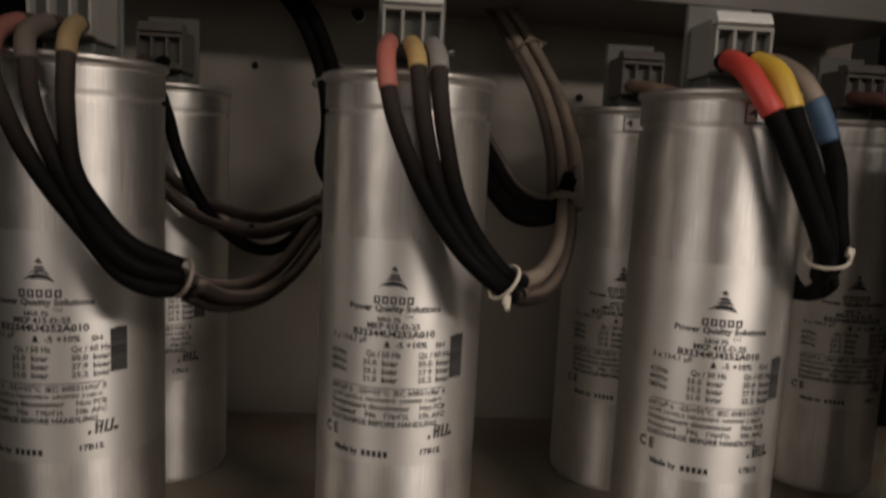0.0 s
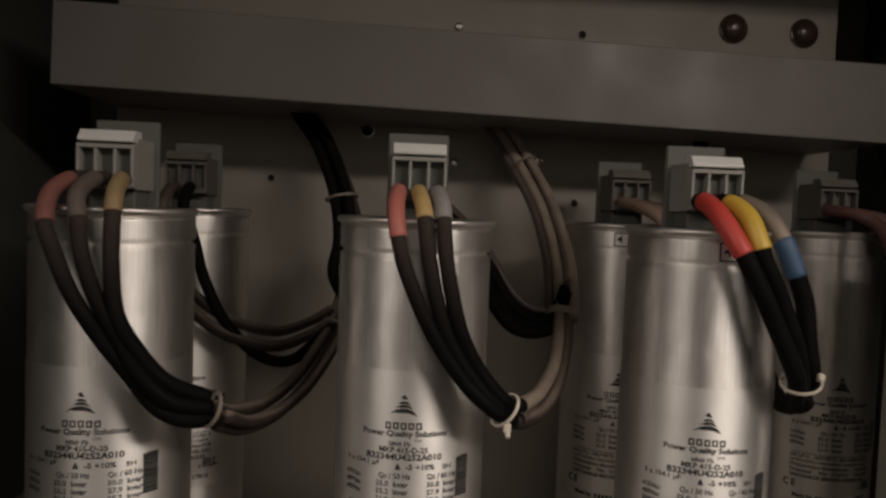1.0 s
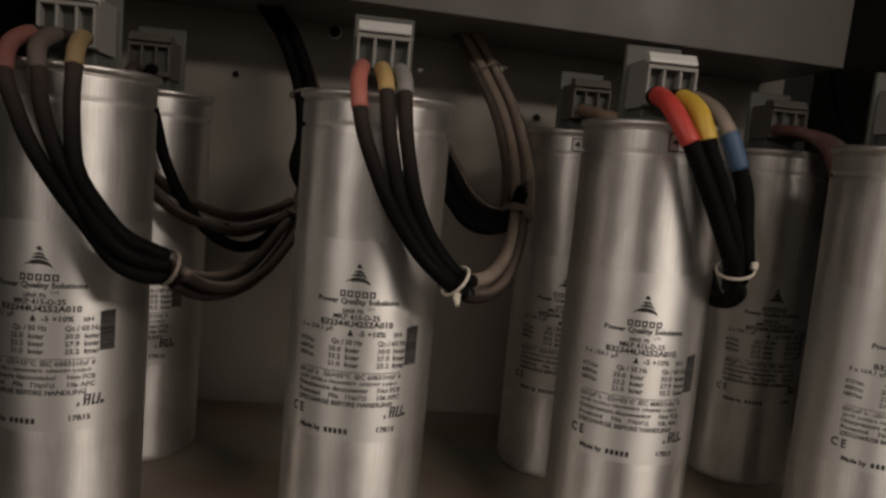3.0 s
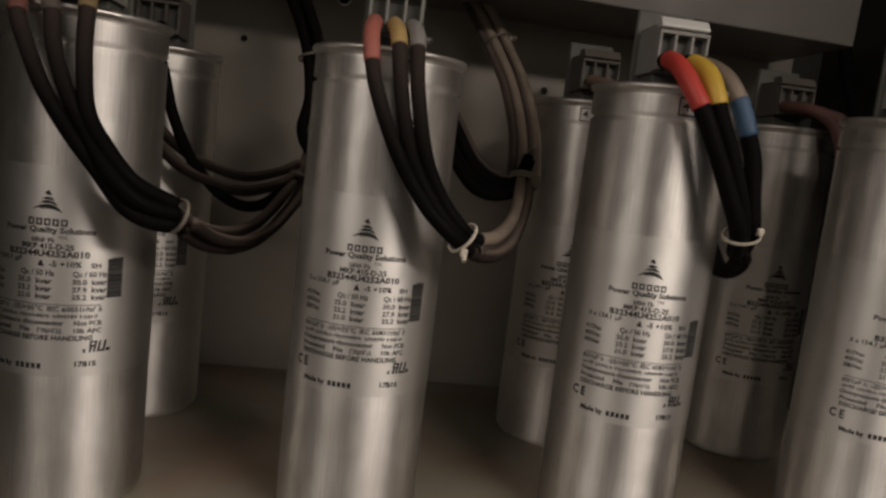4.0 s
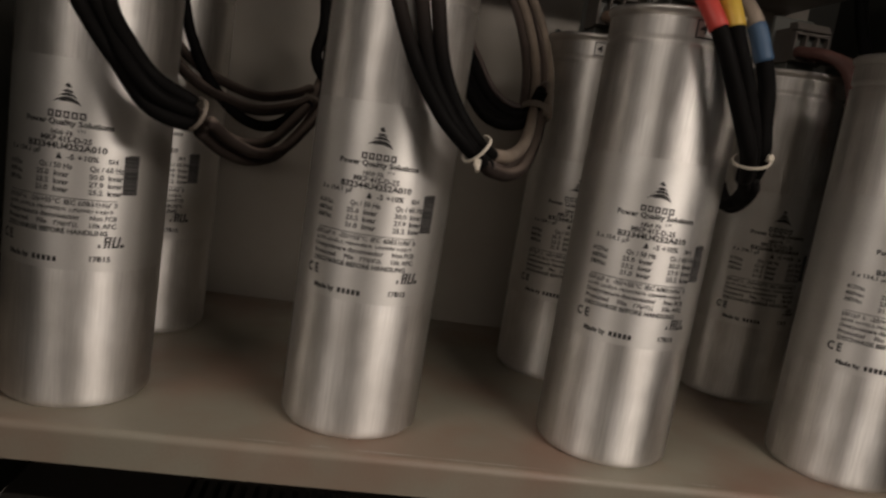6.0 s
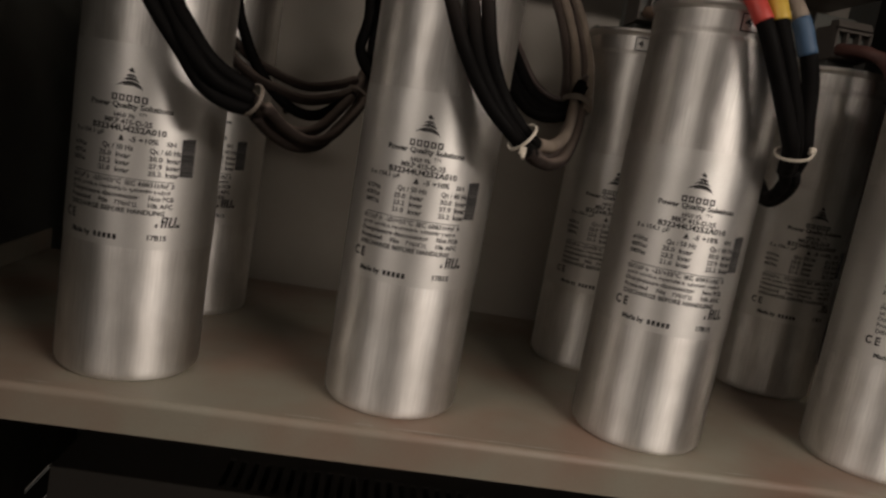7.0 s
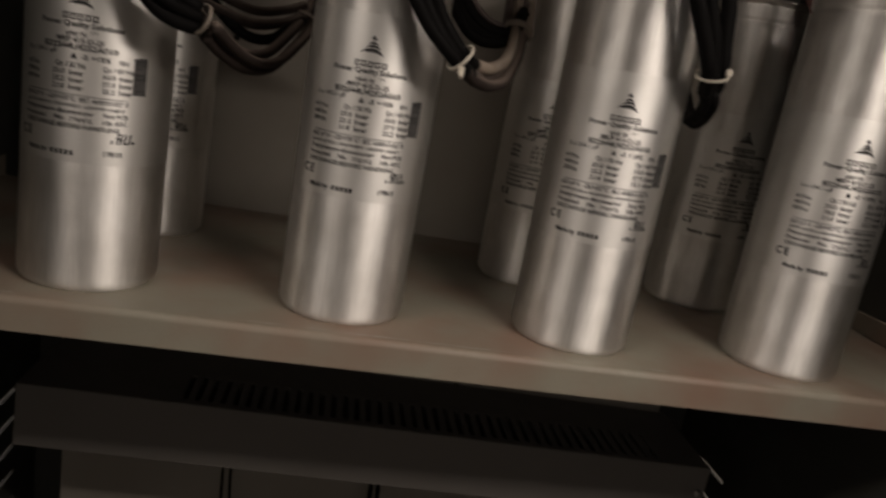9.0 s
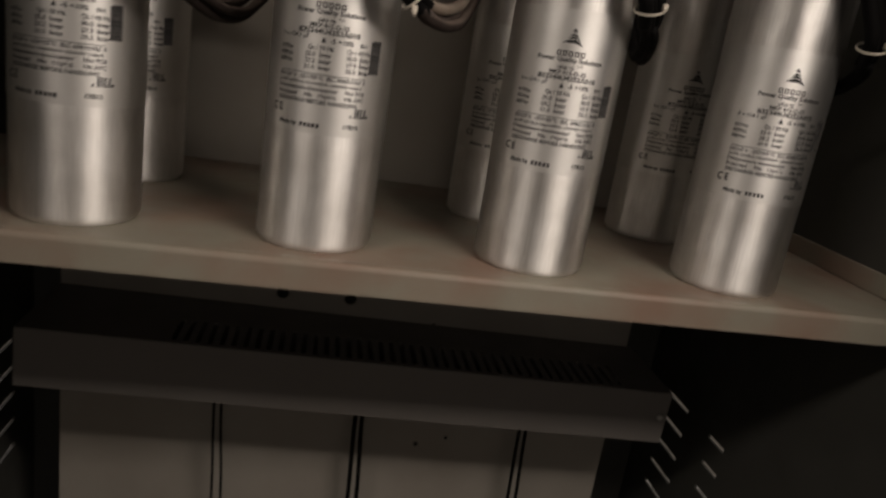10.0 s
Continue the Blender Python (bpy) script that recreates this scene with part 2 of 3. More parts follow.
# Housings for the added, unseen battens.
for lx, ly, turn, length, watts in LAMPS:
    fitting = empty("added_batten", lx, ly, HANG)
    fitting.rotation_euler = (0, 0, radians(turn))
    tagged(fitting, "unseen white batten light added before the open cabinet", "ceiling light", "ceiling lights")
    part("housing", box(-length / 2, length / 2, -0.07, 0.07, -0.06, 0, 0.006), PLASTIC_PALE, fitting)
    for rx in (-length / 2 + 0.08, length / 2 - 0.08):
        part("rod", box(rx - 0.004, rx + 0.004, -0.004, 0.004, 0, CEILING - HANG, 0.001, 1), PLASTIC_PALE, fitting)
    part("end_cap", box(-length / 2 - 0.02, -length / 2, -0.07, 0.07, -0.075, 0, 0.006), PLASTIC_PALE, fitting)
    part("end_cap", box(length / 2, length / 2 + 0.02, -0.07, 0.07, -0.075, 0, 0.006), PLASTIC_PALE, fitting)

# Frames round the added windows.
for i, (wx, wy, turn, wide, low, high, watts) in enumerate(ADDED_WINDOWS):
    win = tagged(empty("window_%d" % (i + 1), wx, wy, 0), "unseen white framed window added to the switch room", "window", kind="structure")
    win.rotation_euler = (0, 0, radians(turn))
    for x0, x1, z0, z1 in ((-wide / 2 - 0.05, -wide / 2, low - 0.05, high + 0.05), (wide / 2, wide / 2 + 0.05, low - 0.05, high + 0.05),
                           (-wide / 2, wide / 2, low - 0.05, low), (-wide / 2, wide / 2, high, high + 0.05)):
        part("window_frame", box(x0, x1, -0.028, 0.03, z0, z1, 0.004), PLASTIC_PALE, win)

# ---- cabinet shell ----
LEFT, RIGHT, PLATE_Y = -0.33, 0.49, 0.252
Z0, Z1 = -0.92, 1.0


def side_panel(x, name, front):
    """A sheet with staggered slots near its rear edge."""
    bm = bmesh.new()
    t = 0.0016
    add_box(bm, x - t, x + t, front, 0.130, Z0, Z1)
    add_box(bm, x - t, x + t, 0.312, 0.36, Z0, Z1)
    add_box(bm, x - t, x + t, 0.210, 0.217, Z0, Z1)
    pitch, slot = 0.0345, 0.0055
    for lo, hi, c0, c1 in ((0.130, 0.2100, 0.150, 0.185), (0.2170, 0.312, 0.240, 0.300)):
        z = Z0
        for k in range(5):
            r = -0.388 + pitch * k
            add_box(bm, x - t, x + t, lo, hi, z, r)
            add_box(bm, x - t, x + t, lo, c0, r, r + slot)
            add_box(bm, x - t, x + t, c1, hi, r, r + slot)
            z = r + slot
        if lo > 0.2 and x < 0:
            add_box(bm, x - t, x + t, lo, hi, z, 0.325)
            edge = lo
            for k in range(6):
                y = 0.226 + 0.0095 * k
                add_box(bm, x - t, x + t, edge, y, 0.325, 0.338)
                edge = y + 0.0018
            add_box(bm, x - t, x + t, edge, hi, 0.325, 0.338)
            z = 0.338
        add_box(bm, x - t, x + t, lo, hi, z, Z1)
    return structure(name, bm, SIDE, "dark painted steel cabinet side with cable slots", "cabinet wall")


# Unseen front edges, run forward to keep side light off the end cans.
side_panel(LEFT, "wall_west", -0.28)
side_panel(RIGHT, "wall_east", -0.34)
structure("wall_north", box(LEFT, RIGHT, 0.36, 0.363, Z0, Z1), SIDE, "dark steel back of the cabinet", "cabinet wall")
structure("ceiling", box(LEFT - 0.002, RIGHT + 0.002, -0.23, 0.363, Z1, Z1 + 0.004), SIDE, "dark steel top of the cabinet", "cabinet top")
structure("floor", box(LEFT - 0.002, RIGHT + 0.002, -0.23, 0.363, Z0 - 0.004, Z0), SIDE, "dark steel bottom of the cabinet", "cabinet floor")

plate = structure("mounting_plate", box(-0.262, 0.392, PLATE_Y, PLATE_Y + 0.003, Z0, Z1, 0.0008, 1), PLATE, "grey painted steel mounting plate with drilled holes", "mounting plate")


def shelf(z, name):
    """A folded tray: flat top, rounded front lip, upturned ends."""
    bm = bmesh.new()
    xa, xb, front, drop, r, t = LEFT + 0.002, RIGHT - 0.002, -0.060, 0.0215, 0.0045, 0.002
    prof = [(PLATE_Y - 0.001, 0.0)]
    for k in range(7):
        a = math.pi / 2 * k / 6
        prof.append((front + r - r * math.sin(a), -r + r * math.cos(a)))
    prof.append((front, -drop))
    prof.append((front + t, -drop))
    prof.append((front + t, -r - t))
    prof.append((front + r + t, -t - 0.001))
    prof.append((PLATE_Y - 0.001, -t))
    n = 24
    cols = []
    for i in range(n + 1):
        x = xa + (xb - xa) * i / n
        cols.append([bm.verts.new((x, y + 0.0006 * noise.noise(Vector((x * 9, y * 4, z))), z + q)) for y, q in prof])
    m = len(prof)
    for a, b in zip(cols, cols[1:]):
        for k in range(m):
            bm.faces.new((a[k], a[(k + 1) % m], b[(k + 1) % m], b[k]))
    bm.faces.new(cols[0])
    bm.faces.new(cols[-1][::-1])
    bmesh.ops.recalc_face_normals(bm, faces=bm.faces)
    ob = structure(name, bm, SHELF, "beige painted folded steel shelf with a rounded lip", "shelf")
    for x0, x1 in ((xa, xa + 0.002), (xb - 0.002, xb)):
        part("end_flange", box(x0, x1, front + 0.012, PLATE_Y - 0.002, z + 0.0005, z + 0.02, 0.0006, 1), SHELF, ob)
    return ob


middle = shelf(0.0, "shelf_middle")
# Unseen; put one tier up, height set to keep light off channel and plate.
shelf(0.562, "shelf_upper_unseen")


def lip_shine_strips():
    """Thin pale strips along the front bend of the shelf, painting in its edge highlight."""
    rnd = random.Random(11)
    bm = bmesh.new()
    for x0, x1 in ((-0.062, -0.030), (-0.020, -0.008), (0.004, 0.050), (0.046, 0.118), (-0.205, -0.190), (0.205, 0.228)):
        n = 14
        row = []
        for i in range(n + 1):
            x = x0 + (x1 - x0) * i / n
            half = 0.0007 * math.sin(math.pi * (0.04 + 0.92 * i / n)) * rnd.uniform(0.4, 1.0)
            y = -0.0545 + 0.0004 * noise.noise(Vector((x * 80, 0, 0)))
            row.append([bm.verts.new((x, y - half, 0.0007)), bm.verts.new((x, y + half, 0.0007))])
        for a, b in zip(row, row[1:]):
            bm.faces.new((a[0], b[0], b[1], a[1]))
    return bm


tagged(part("lip_shine_strip", lip_shine_strips(), LIP_SHINE, middle, "pale strips painted as the lip highlight"), kind="stuff")


def beam(name, z, slope, slots=42, x1=0.397):
    """A folded channel across the plate, its top slotted for air."""
    x0, y0, y1, h, t = -0.262, 0.130, PLATE_Y - 0.001, 0.060, 0.002
    ob = structure(name, box(x0, x1, y0, y0 + t, z - h, z, 0.0009, 2), BEAM, "grey painted folded steel cross channel across the plate", "cross channel")
    part("top_edge", box(x0, x1, y0 + t, y0 + 0.008, z - t, z - 0.0002), BEAM, ob)
    if not slots:
        part("top_flange", box(x0, x1, y0 + 0.008, y1, z - t, z - 0.0002), BEAM, ob)
        part("bottom_flange", box(x0, x1, y0 + t, y1, z - h, z - h + t, 0.0004, 1), BEAM, ob)
        ob.matrix_world = Matrix.Translation((0.05, 0, z)) @ Matrix.Rotation(math.atan(slope), 4, "Y") @ Matrix.Translation((-0.05, 0, -z))
        return ob
    part("top_flange", box(x0, x1, y0 + 0.058, y1, z - t, z - 0.0002), BEAM, ob)
    first, pitch, gap, count = -0.125, 0.0113, 0.0052, slots
    part("top_end", box(x0, first, y0 + 0.008, y0 + 0.058, z - t, z - 0.0002), BEAM, ob)
    part("top_end", box(first + pitch * (count - 1) + gap, x1, y0 + 0.008, y0 + 0.058, z - t, z - 0.0002), BEAM, ob)
    slat = part("slat", box(gap, pitch, y0 + 0.008, y0 + 0.058, -t, -0.0002), BEAM, ob)
    slat.location = (first, 0, z)
    for k in range(1, count - 1):
        more = new("slat", slat.data)
        more.parent = ob
        more.location = (first + pitch * k, 0, z)
    part("bottom_flange", box(x0, x1, y0 + t, y1, z - h, z - h + t, 0.0004, 1), BEAM, ob)
    ob.matrix_world = Matrix.Translation((0.05, 0, z)) @ Matrix.Rotation(math.atan(slope), 4, "Y") @ Matrix.Translation((-0.05, 0, -z))
    return ob


beam("cross_channel_upper", 0.4105, 0.024, 0, 0.370)
beam("cross_channel_lower", -0.1615, 0.024)


def drilled_hole(x, z, radius, rim):
    ob = tagged(empty("drilled_hole", x, PLATE_Y, z), "small round drilled hole in the grey plate", "hole", "holes in the plate")
    bm = lathe([(radius, 0.0), (radius, 0.0008), (radius * 0.99, 0.0009)], 20)
    bmesh.ops.rotate(bm, verts=bm.verts, cent=(0, 0, 0), matrix=Matrix.Rotation(radians(90), 3, "X"))
    part("hollow", bm, HOLE, ob)
    bm = lathe([(radius, 0.0), (radius * 1.22, 0.0), (radius * 1.22, 0.0012), (radius, 0.0015)], 24, closed=True)
    bmesh.ops.rotate(bm, verts=bm.verts, cent=(0, 0, 0), matrix=Matrix.Rotation(radians(90), 3, "X"))
    part("rim", bm, rim, ob)


for hx, hz, hr, rim in ((-0.041, 0.3475, 0.0052, STEEL), (-0.1255, 0.3014, 0.0030, PLATE), (0.151, 0.2894, 0.0034, PLATE),
                        (0.151, 0.443, 0.0034, PLATE), (-0.028, -0.1415, 0.0068, PLATE), (0.048, -0.1415, 0.0068, PLATE),
                        (0.148, -0.165, 0.0030, PLATE), (0.149, -0.323, 0.0028, PLATE), (0.185, -0.312, 0.0022, PLATE), (-0.126, 0.165, 0.003, PLATE)):
    drilled_hole(hx, hz, hr, rim)


def screw(x, z, y=PLATE_Y):
    ob = tagged(empty("screw", x, y, z), "small bright zinc pan head screw on grey steel", "screw", "screws on the steel")
    bm = lathe([(0.0038, 0.0), (0.0038, 0.0012), (0.0028, 0.0024), (0.0012, 0.0029)], 18)
    add_box(bm, -0.0025, 0.0025, -0.0004, 0.0004, 0.0026, 0.0031)
    bmesh.ops.rotate(bm, verts=bm.verts, cent=(0, 0, 0), matrix=Matrix.Rotation(radians(90), 3, "X"))
    part("head", bm, STEEL, ob, smooth=False)


screw(0.0385, 0.3218)
screw(0.038, 0.4441)
screw(0.388, -0.198, 0.1295)


def round_cap(x, z):
    ob = tagged(empty("round_cap", x, PLATE_Y, z), "round glossy dark plastic plug in the plate", "plug", "plugs in the plate")
    bm = lathe([(0.0115, 0.0), (0.0115, 0.003), (0.0100, 0.0062), (0.0065, 0.0082), (0.0025, 0.0088)], 28)
    bmesh.ops.rotate(bm, verts=bm.verts, cent=(0, 0, 0), matrix=Matrix.Rotation(radians(90), 3, "X"))
    part("dome", bm, CAP, ob, smooth=True)
    bm = lathe([(0.0115, 0.0), (0.0135, 0.0), (0.0135, 0.0016), (0.0115, 0.0022)], 28, closed=True)
    bmesh.ops.rotate(bm, verts=bm.verts, cent=(0, 0, 0), matrix=Matrix.Rotation(radians(90), 3, "X"))
    part("collar", bm, CAP, ob)


for cx, cz in ((0.292, 0.4557), (0.3595, 0.4552)):
    round_cap(cx, cz)

# ---- capacitors ----
R, H = 0.0425, 0.2733
CACHE = {}


def cached(name, mat, parent, build, label="", smooth=False):
    """Mesh data is shared between the capacitors."""
    if name not in CACHE:
        ob = part(name.split("/")[-1], build(), mat, parent, label, smooth)
        CACHE[name] = ob.data
        return ob
    ob = new(name.split("/")[-1], CACHE[name])
    ob.parent = parent
    return tagged(ob, label)


def wrap(bm, u, v, off=0.00042):
    """Bend a flat drawing (metres, x right, y up) round the can, its origin at arc length u and height v."""
    for q in bm.verts:
        a = (u + q.co.x) / R
        rad = R + off
        q.co = Vector((rad * math.sin(a), -rad * math.cos(a), v + q.co.y))
    return bm


def writing(text, size, width=None, bold=0.0):
    cu = bpy.data.curves.new("writing", "FONT")
    cu.body, cu.size, cu.resolution_u, cu.align_x, cu.align_y = text, size, 2, "CENTER", "CENTER"
    cu.offset = bold
    ob = bpy.data.objects.new("writing", cu)
    scene.collection.objects.link(ob)
    me = bpy.data.meshes.new_from_object(ob.evaluated_get(bpy.context.evaluated_depsgraph_get()))
    bm = bmesh.new()
    bm.from_mesh(me)
    bpy.data.objects.remove(ob)
    bpy.data.meshes.remove(me)
    bpy.data.curves.remove(cu)
    if width:
        xs = [q.co.x for q in bm.verts]
        k = width / (max(xs) - min(xs))
        mid = (max(xs) + min(xs)) / 2
        for q in bm.verts:
            q.co.x = (q.co.x - mid) * k
    return bm


def flat_rects(rects, cut=0.003):
    """Flat bars x, y, w, h in metres, cut so that they bend round the can."""
    bm = bmesh.new()
    for x, y, w, h in rects:
        n = max(1, int(w / cut))
        for k in range(n):
            a, b = x - w / 2 + w * k / n, x - w / 2 + w * (k + 1) / n
            bm.faces.new([bm.verts.new((px, py, 0)) for px, py in ((a, y - h / 2), (b, y - h / 2), (b, y + h / 2), (a, y + h / 2))])
    return bm


def logo():
    """A peak made of bowed stripes, its left foot drawn out."""
    bm = bmesh.new()
    for k, (top, thick) in enumerate(((0.0, 0.0021), (0.0027, 0.0013), (0.0047, 0.0014), (0.0070, 0.0021))):
        n = 10
        rows = []
        for i in range(n + 1):
            s = -1 + 2 * i / n
            bow = 0.0016 * (1 - s * s) * top / 0.0070 - 0.0008 * (k > 0)
            for_left = 1.0 + 0.12 * (s < 0) * (k == 3)
            nar = 0.0002 + 0.0056 * top / 0.0091
            wid = 0.0004 + 0.0056 * (top + thick) / 0.0091
            rows.append((bm.verts.new((nar * s * for_left, -top + bow, 0)), bm.verts.new((wid * s * for_left, -top - thick * (1 - 0.35 * (s < -0.5)) + bow, 0))))
        for a, b in zip(rows, rows[1:]):
            bm.faces.new((a[1], b[1], b[0], a[0]))
    for q in bm.verts:
        q.co *= 1.14
    return bm


def brand_shapes():
    """Five plain hollow blocks in place of the maker's word."""
    rects = []
    for k in range(5):
        x, w, h, t = -0.0080 + 0.0040 * k, 0.0030, 0.0036, 0.00085
        rects += [(x - w / 2 + t / 2, 0, t, h), (x + w / 2 - t / 2, 0, t, h), (x, h / 2 - t / 2, w - 2 * t, t), (x, t / 2 - h / 2, w - 2 * t, t)]
    return flat_rects(rects)


def dashes(width, h, seed):
    """A row of short bars: small print that cannot be read."""
    rnd = random.Random(seed)
    rects, x, left = [], -width / 2, rnd.randint(3, 8)
    while x < width / 2 - 0.001:
        w = rnd.uniform(0.0009, 0.0015)
        kind = rnd.random()
        rects.append((x + 0.0002, 0, 0.0005, h))
        if kind < 0.7:
            rects.append((x + w / 2, rnd.choice((-0.42, 0.0, 0.42)) * h, w, h * 0.22))
        if kind > 0.3:
            rects.append((x + w - 0.0002, rnd.choice((-0.15, 0.0, 0.15)) * h, 0.0005, h * 0.7))
        x += w + 0.0005
        left -= 1
        if not left:
            x, left = x + 0.0011, rnd.randint(3, 9)
    return flat_rects(rects)


def barcode():
    rnd = random.Random(5)
    rects, y = [], 0.0
    while y < 0.0215:
        h = rnd.choice((0.0006, 0.0009, 0.0014, 0.0022))
        rects.append((0.0006 if y < 0.0195 else 0.0018, y + h / 2, 0.0084 if y < 0.0195 else 0.006, h))
        y += h + rnd.choice((0.00025, 0.0004, 0.0006))
    return flat_rects(rects)


def approval():
    """The approval sign as plain strokes, with two small blots beside it."""
    bm = flat_rects([(-0.0012, 0, 0.0011, 0.0062), (-0.0026, 0.0026, 0.0020, 0.0010), (-0.0026, 0.0004, 0.0020, 0.0010), (-0.0038, 0.0015, 0.0010, 0.0030), (-0.0032, -0.0016, 0.0012, 0.0030),
                     (0.0008, 0.0002, 0.0011, 0.0058), (0.0036, 0.0004, 0.0011, 0.0054), (0.0022, -0.0025, 0.0036, 0.0011), (-0.0062, -0.0022, 0.0012, 0.0020), (0.0058, -0.0020, 0.0022, 0.0018)])
    for q in bm.verts:
        q.co.x += 0.18 * q.co.y
    return bm


PRINT = [  # name, ink, arc length, drop below the tip, drawing
    ("logo", INK, 0.0, 0.0, logo),
    ("brand_mark", INK, 0.0, 0.0164, brand_shapes),
    ("slogan", INK, 0.0005, 0.0206, lambda: writing("Power Quality Solutions", 0.0042, 0.0455, 0.00014)),
    ("trade_sign", INK_GREY, 0.0075, 0.0243, lambda: writing("TM", 0.0024, 0.004)),
    ("product_bar", INK, -0.0015, 0.0258, lambda: dashes(0.0115, 0.0025, 1)),
    ("type_line", INK, 0.0003, 0.0293, lambda: writing("MKP 415-D-25", 0.0040, 0.0255, 0.00012)),
    ("code", INK, 0.0005, 0.0330, lambda: writing("B32344U4252A010", 0.0045, 0.0405, 0.00016)),
    ("capacity", INK, -0.0225, 0.0368, lambda: writing("3 x 154.1 \u00b5F", 0.0037, 0.0205, 0.00008)),
    ("rating", INK, 0.0065, 0.0382, lambda: writing("\u0394  -5 +10%", 0.0040, 0.021, 0.00012)),
    ("heating_sign", INK_GREY, 0.0240, 0.0385, lambda: writing("SH", 0.0034, 0.005, 0.0001)),
    ("head_fifty", INK, -0.004, 0.0432, lambda: writing("Qc / 50 Hz", 0.0040, 0.0170, 0.0001)),
    ("head_sixty", INK, 0.0215, 0.0432, lambda: writing("Qc / 60 Hz", 0.0040, 0.0170, 0.0001)),
]
for k in range(3):
    drop = 0.0475 + 0.0041 * k
    PRINT += [
        ("voltage_%s" % "abc"[k], INK_GREY, -0.0285, drop - 0.0028, lambda k=k: writing(("415Vac", "400Vac", "380Vac")[k], 0.0037, 0.0105, 0.0001)),
        ("power_%s" % "abc"[k], INK, -0.0105, drop, lambda k=k: writing(("25.0", "23.2", "21.0")[k], 0.0038, 0.0070, 0.0001)),
        ("unit_%s" % "abc"[k], INK, -0.0005, drop, lambda: writing("kvar", 0.0039, 0.0078, 0.00012)),
        ("power_%s" % "def"[k], INK, 0.0165, drop, lambda k=k: writing(("30.0", "27.9", "25.2")[k], 0.0038, 0.0070, 0.0001)),
        ("unit_%s" % "def"[k], INK, 0.0262, drop, lambda: writing("kvar", 0.0039, 0.0078, 0.00012)),
    ]
PRINT += [
    ("rule", INK_GREY, -0.002, 0.0598, lambda: flat_rects([(0, 0, 0.0590, 0.0004)])),
    ("climate_bar", INK_GREY, -0.0255, 0.0622, lambda: dashes(0.014, 0.0025, 50)),
    ("climate", INK_GREY, -0.0085, 0.0622, lambda: writing("-25/+55\u00b0C", 0.0036, 0.0165, 0.0001)),
    ("standard", INK_GREY, 0.0098, 0.0622, lambda: writing("IEC 60831", 0.0036, 0.0160, 0.0001)),
    ("standard_bar", INK_GREY, 0.0235, 0.0622, lambda: dashes(0.0095, 0.0025, 54)),
    ("climate_note", INK_GREY, -0.002, 0.0660, lambda: dashes(0.060, 0.0019, 51)),
    ("safety", INK, -0.0115, 0.0697, lambda: writing("Overpressure disconnector", 0.0036, 0.0425, 0.0001)),
    ("oil_note", INK, 0.0215, 0.0697, lambda: writing("Non PCB", 0.0036, 0.0135, 0.0001)),
    ("protection", INK, -0.0248, 0.0738, lambda: writing("Protected", 0.0036, 0.0150, 0.0001)),
    ("file_word", INK, -0.0092, 0.0738, lambda: writing("File", 0.0036, 0.0055, 0.0001)),
    ("file_bar", INK, 0.0045, 0.0738, lambda: dashes(0.0140, 0.0025, 53)),
    ("fault_rating", INK, 0.0215, 0.0738, lambda: writing("10k AFC", 0.0036, 0.0135, 0.0001)),
    ("warning", INK, -0.004, 0.0779, lambda: writing("DISCHARGE BEFORE HANDLING", 0.0037, 0.0560, 0.00012)),
    ("conformity_sign", INK, -0.0322, 0.0845, lambda: writing("C E", 0.0074, 0.0088, 0.00024)),
    ("approval_sign", INK, 0.0268, 0.0826, approval),
    ("origin", INK, -0.0225, 0.0934, lambda: writing("Made by", 0.0040, 0.0138, 0.00016)),
    ("origin_bar", INK, -0.0068, 0.0934, lambda: flat_rects([(-0.0056 + 0.0028 * i, 0, 0.0019, 0.0029) for i in range(5)])),
    ("date_code", INK, 0.0212, 0.0922, lambda: writing("17B15", 0.0040, 0.0105, 0.00014)),
    ("barcode_ground", INK_FADED, 0.0336, 0.0560, lambda: flat_rects([(0.0006, 0.0108, 0.0080, 0.0212)])),
    ("barcode", INK, 0.0336, 0.0560, barcode),
]


def sticker():
    bm = bmesh.new()
    n, a0, a1 = 90, -1.75, 1.75
    lo, hi = -0.0990, 0.0125
    grid = []
    for i in range(n + 1):
        a = a0 + (a1 - a0) * i / n
        col = []
        for z in (lo, lo + 0.0006, hi - 0.0006, hi):
            rad = R + (0.00022 if z in (lo + 0.0006, hi - 0.0006) else 0.00004)
            col.append(bm.verts.new((rad * math.sin(a), -rad * math.cos(a), z)))
        grid.append(col)
    for a, b in zip(grid, grid[1:]):
        for k in range(3):
            bm.faces.new((a[k], b[k], b[k + 1], a[k + 1]))
    return bm


def can_body():
    return lathe([(0.010, 0.0008), (R - 0.0050, 0.0008), (R - 0.0042, 0.0), (R - 0.0030, 0.0), (R - 0.0022, 0.0010), (R - 0.0010, 0.0022), (R - 0.0003, 0.0036), (R, 0.0056), (R, 0.0075), (R, 0.10), (R, 0.20), (R, 0.2505), (R, 0.2528),
                  (R - 0.0019, 0.2541), (R - 0.0019, 0.2551), (R + 0.0001, 0.2564), (R + 0.0001, 0.2580), (R + 0.0001, 0.2660), (R + 0.0001, 0.2675)], 96)


def rim():
    return lathe([(R - 0.0008, 0.2674), (R + 0.0004, 0.2692), (R + 0.0019, 0.2703), (R + 0.0022, 0.2718), (R + 0.0016, 0.2730), (R + 0.0002, H), (R - 0.0018, H - 0.0004), (R - 0.0022, 0.2690), (R - 0.006, 0.2686)], 96)


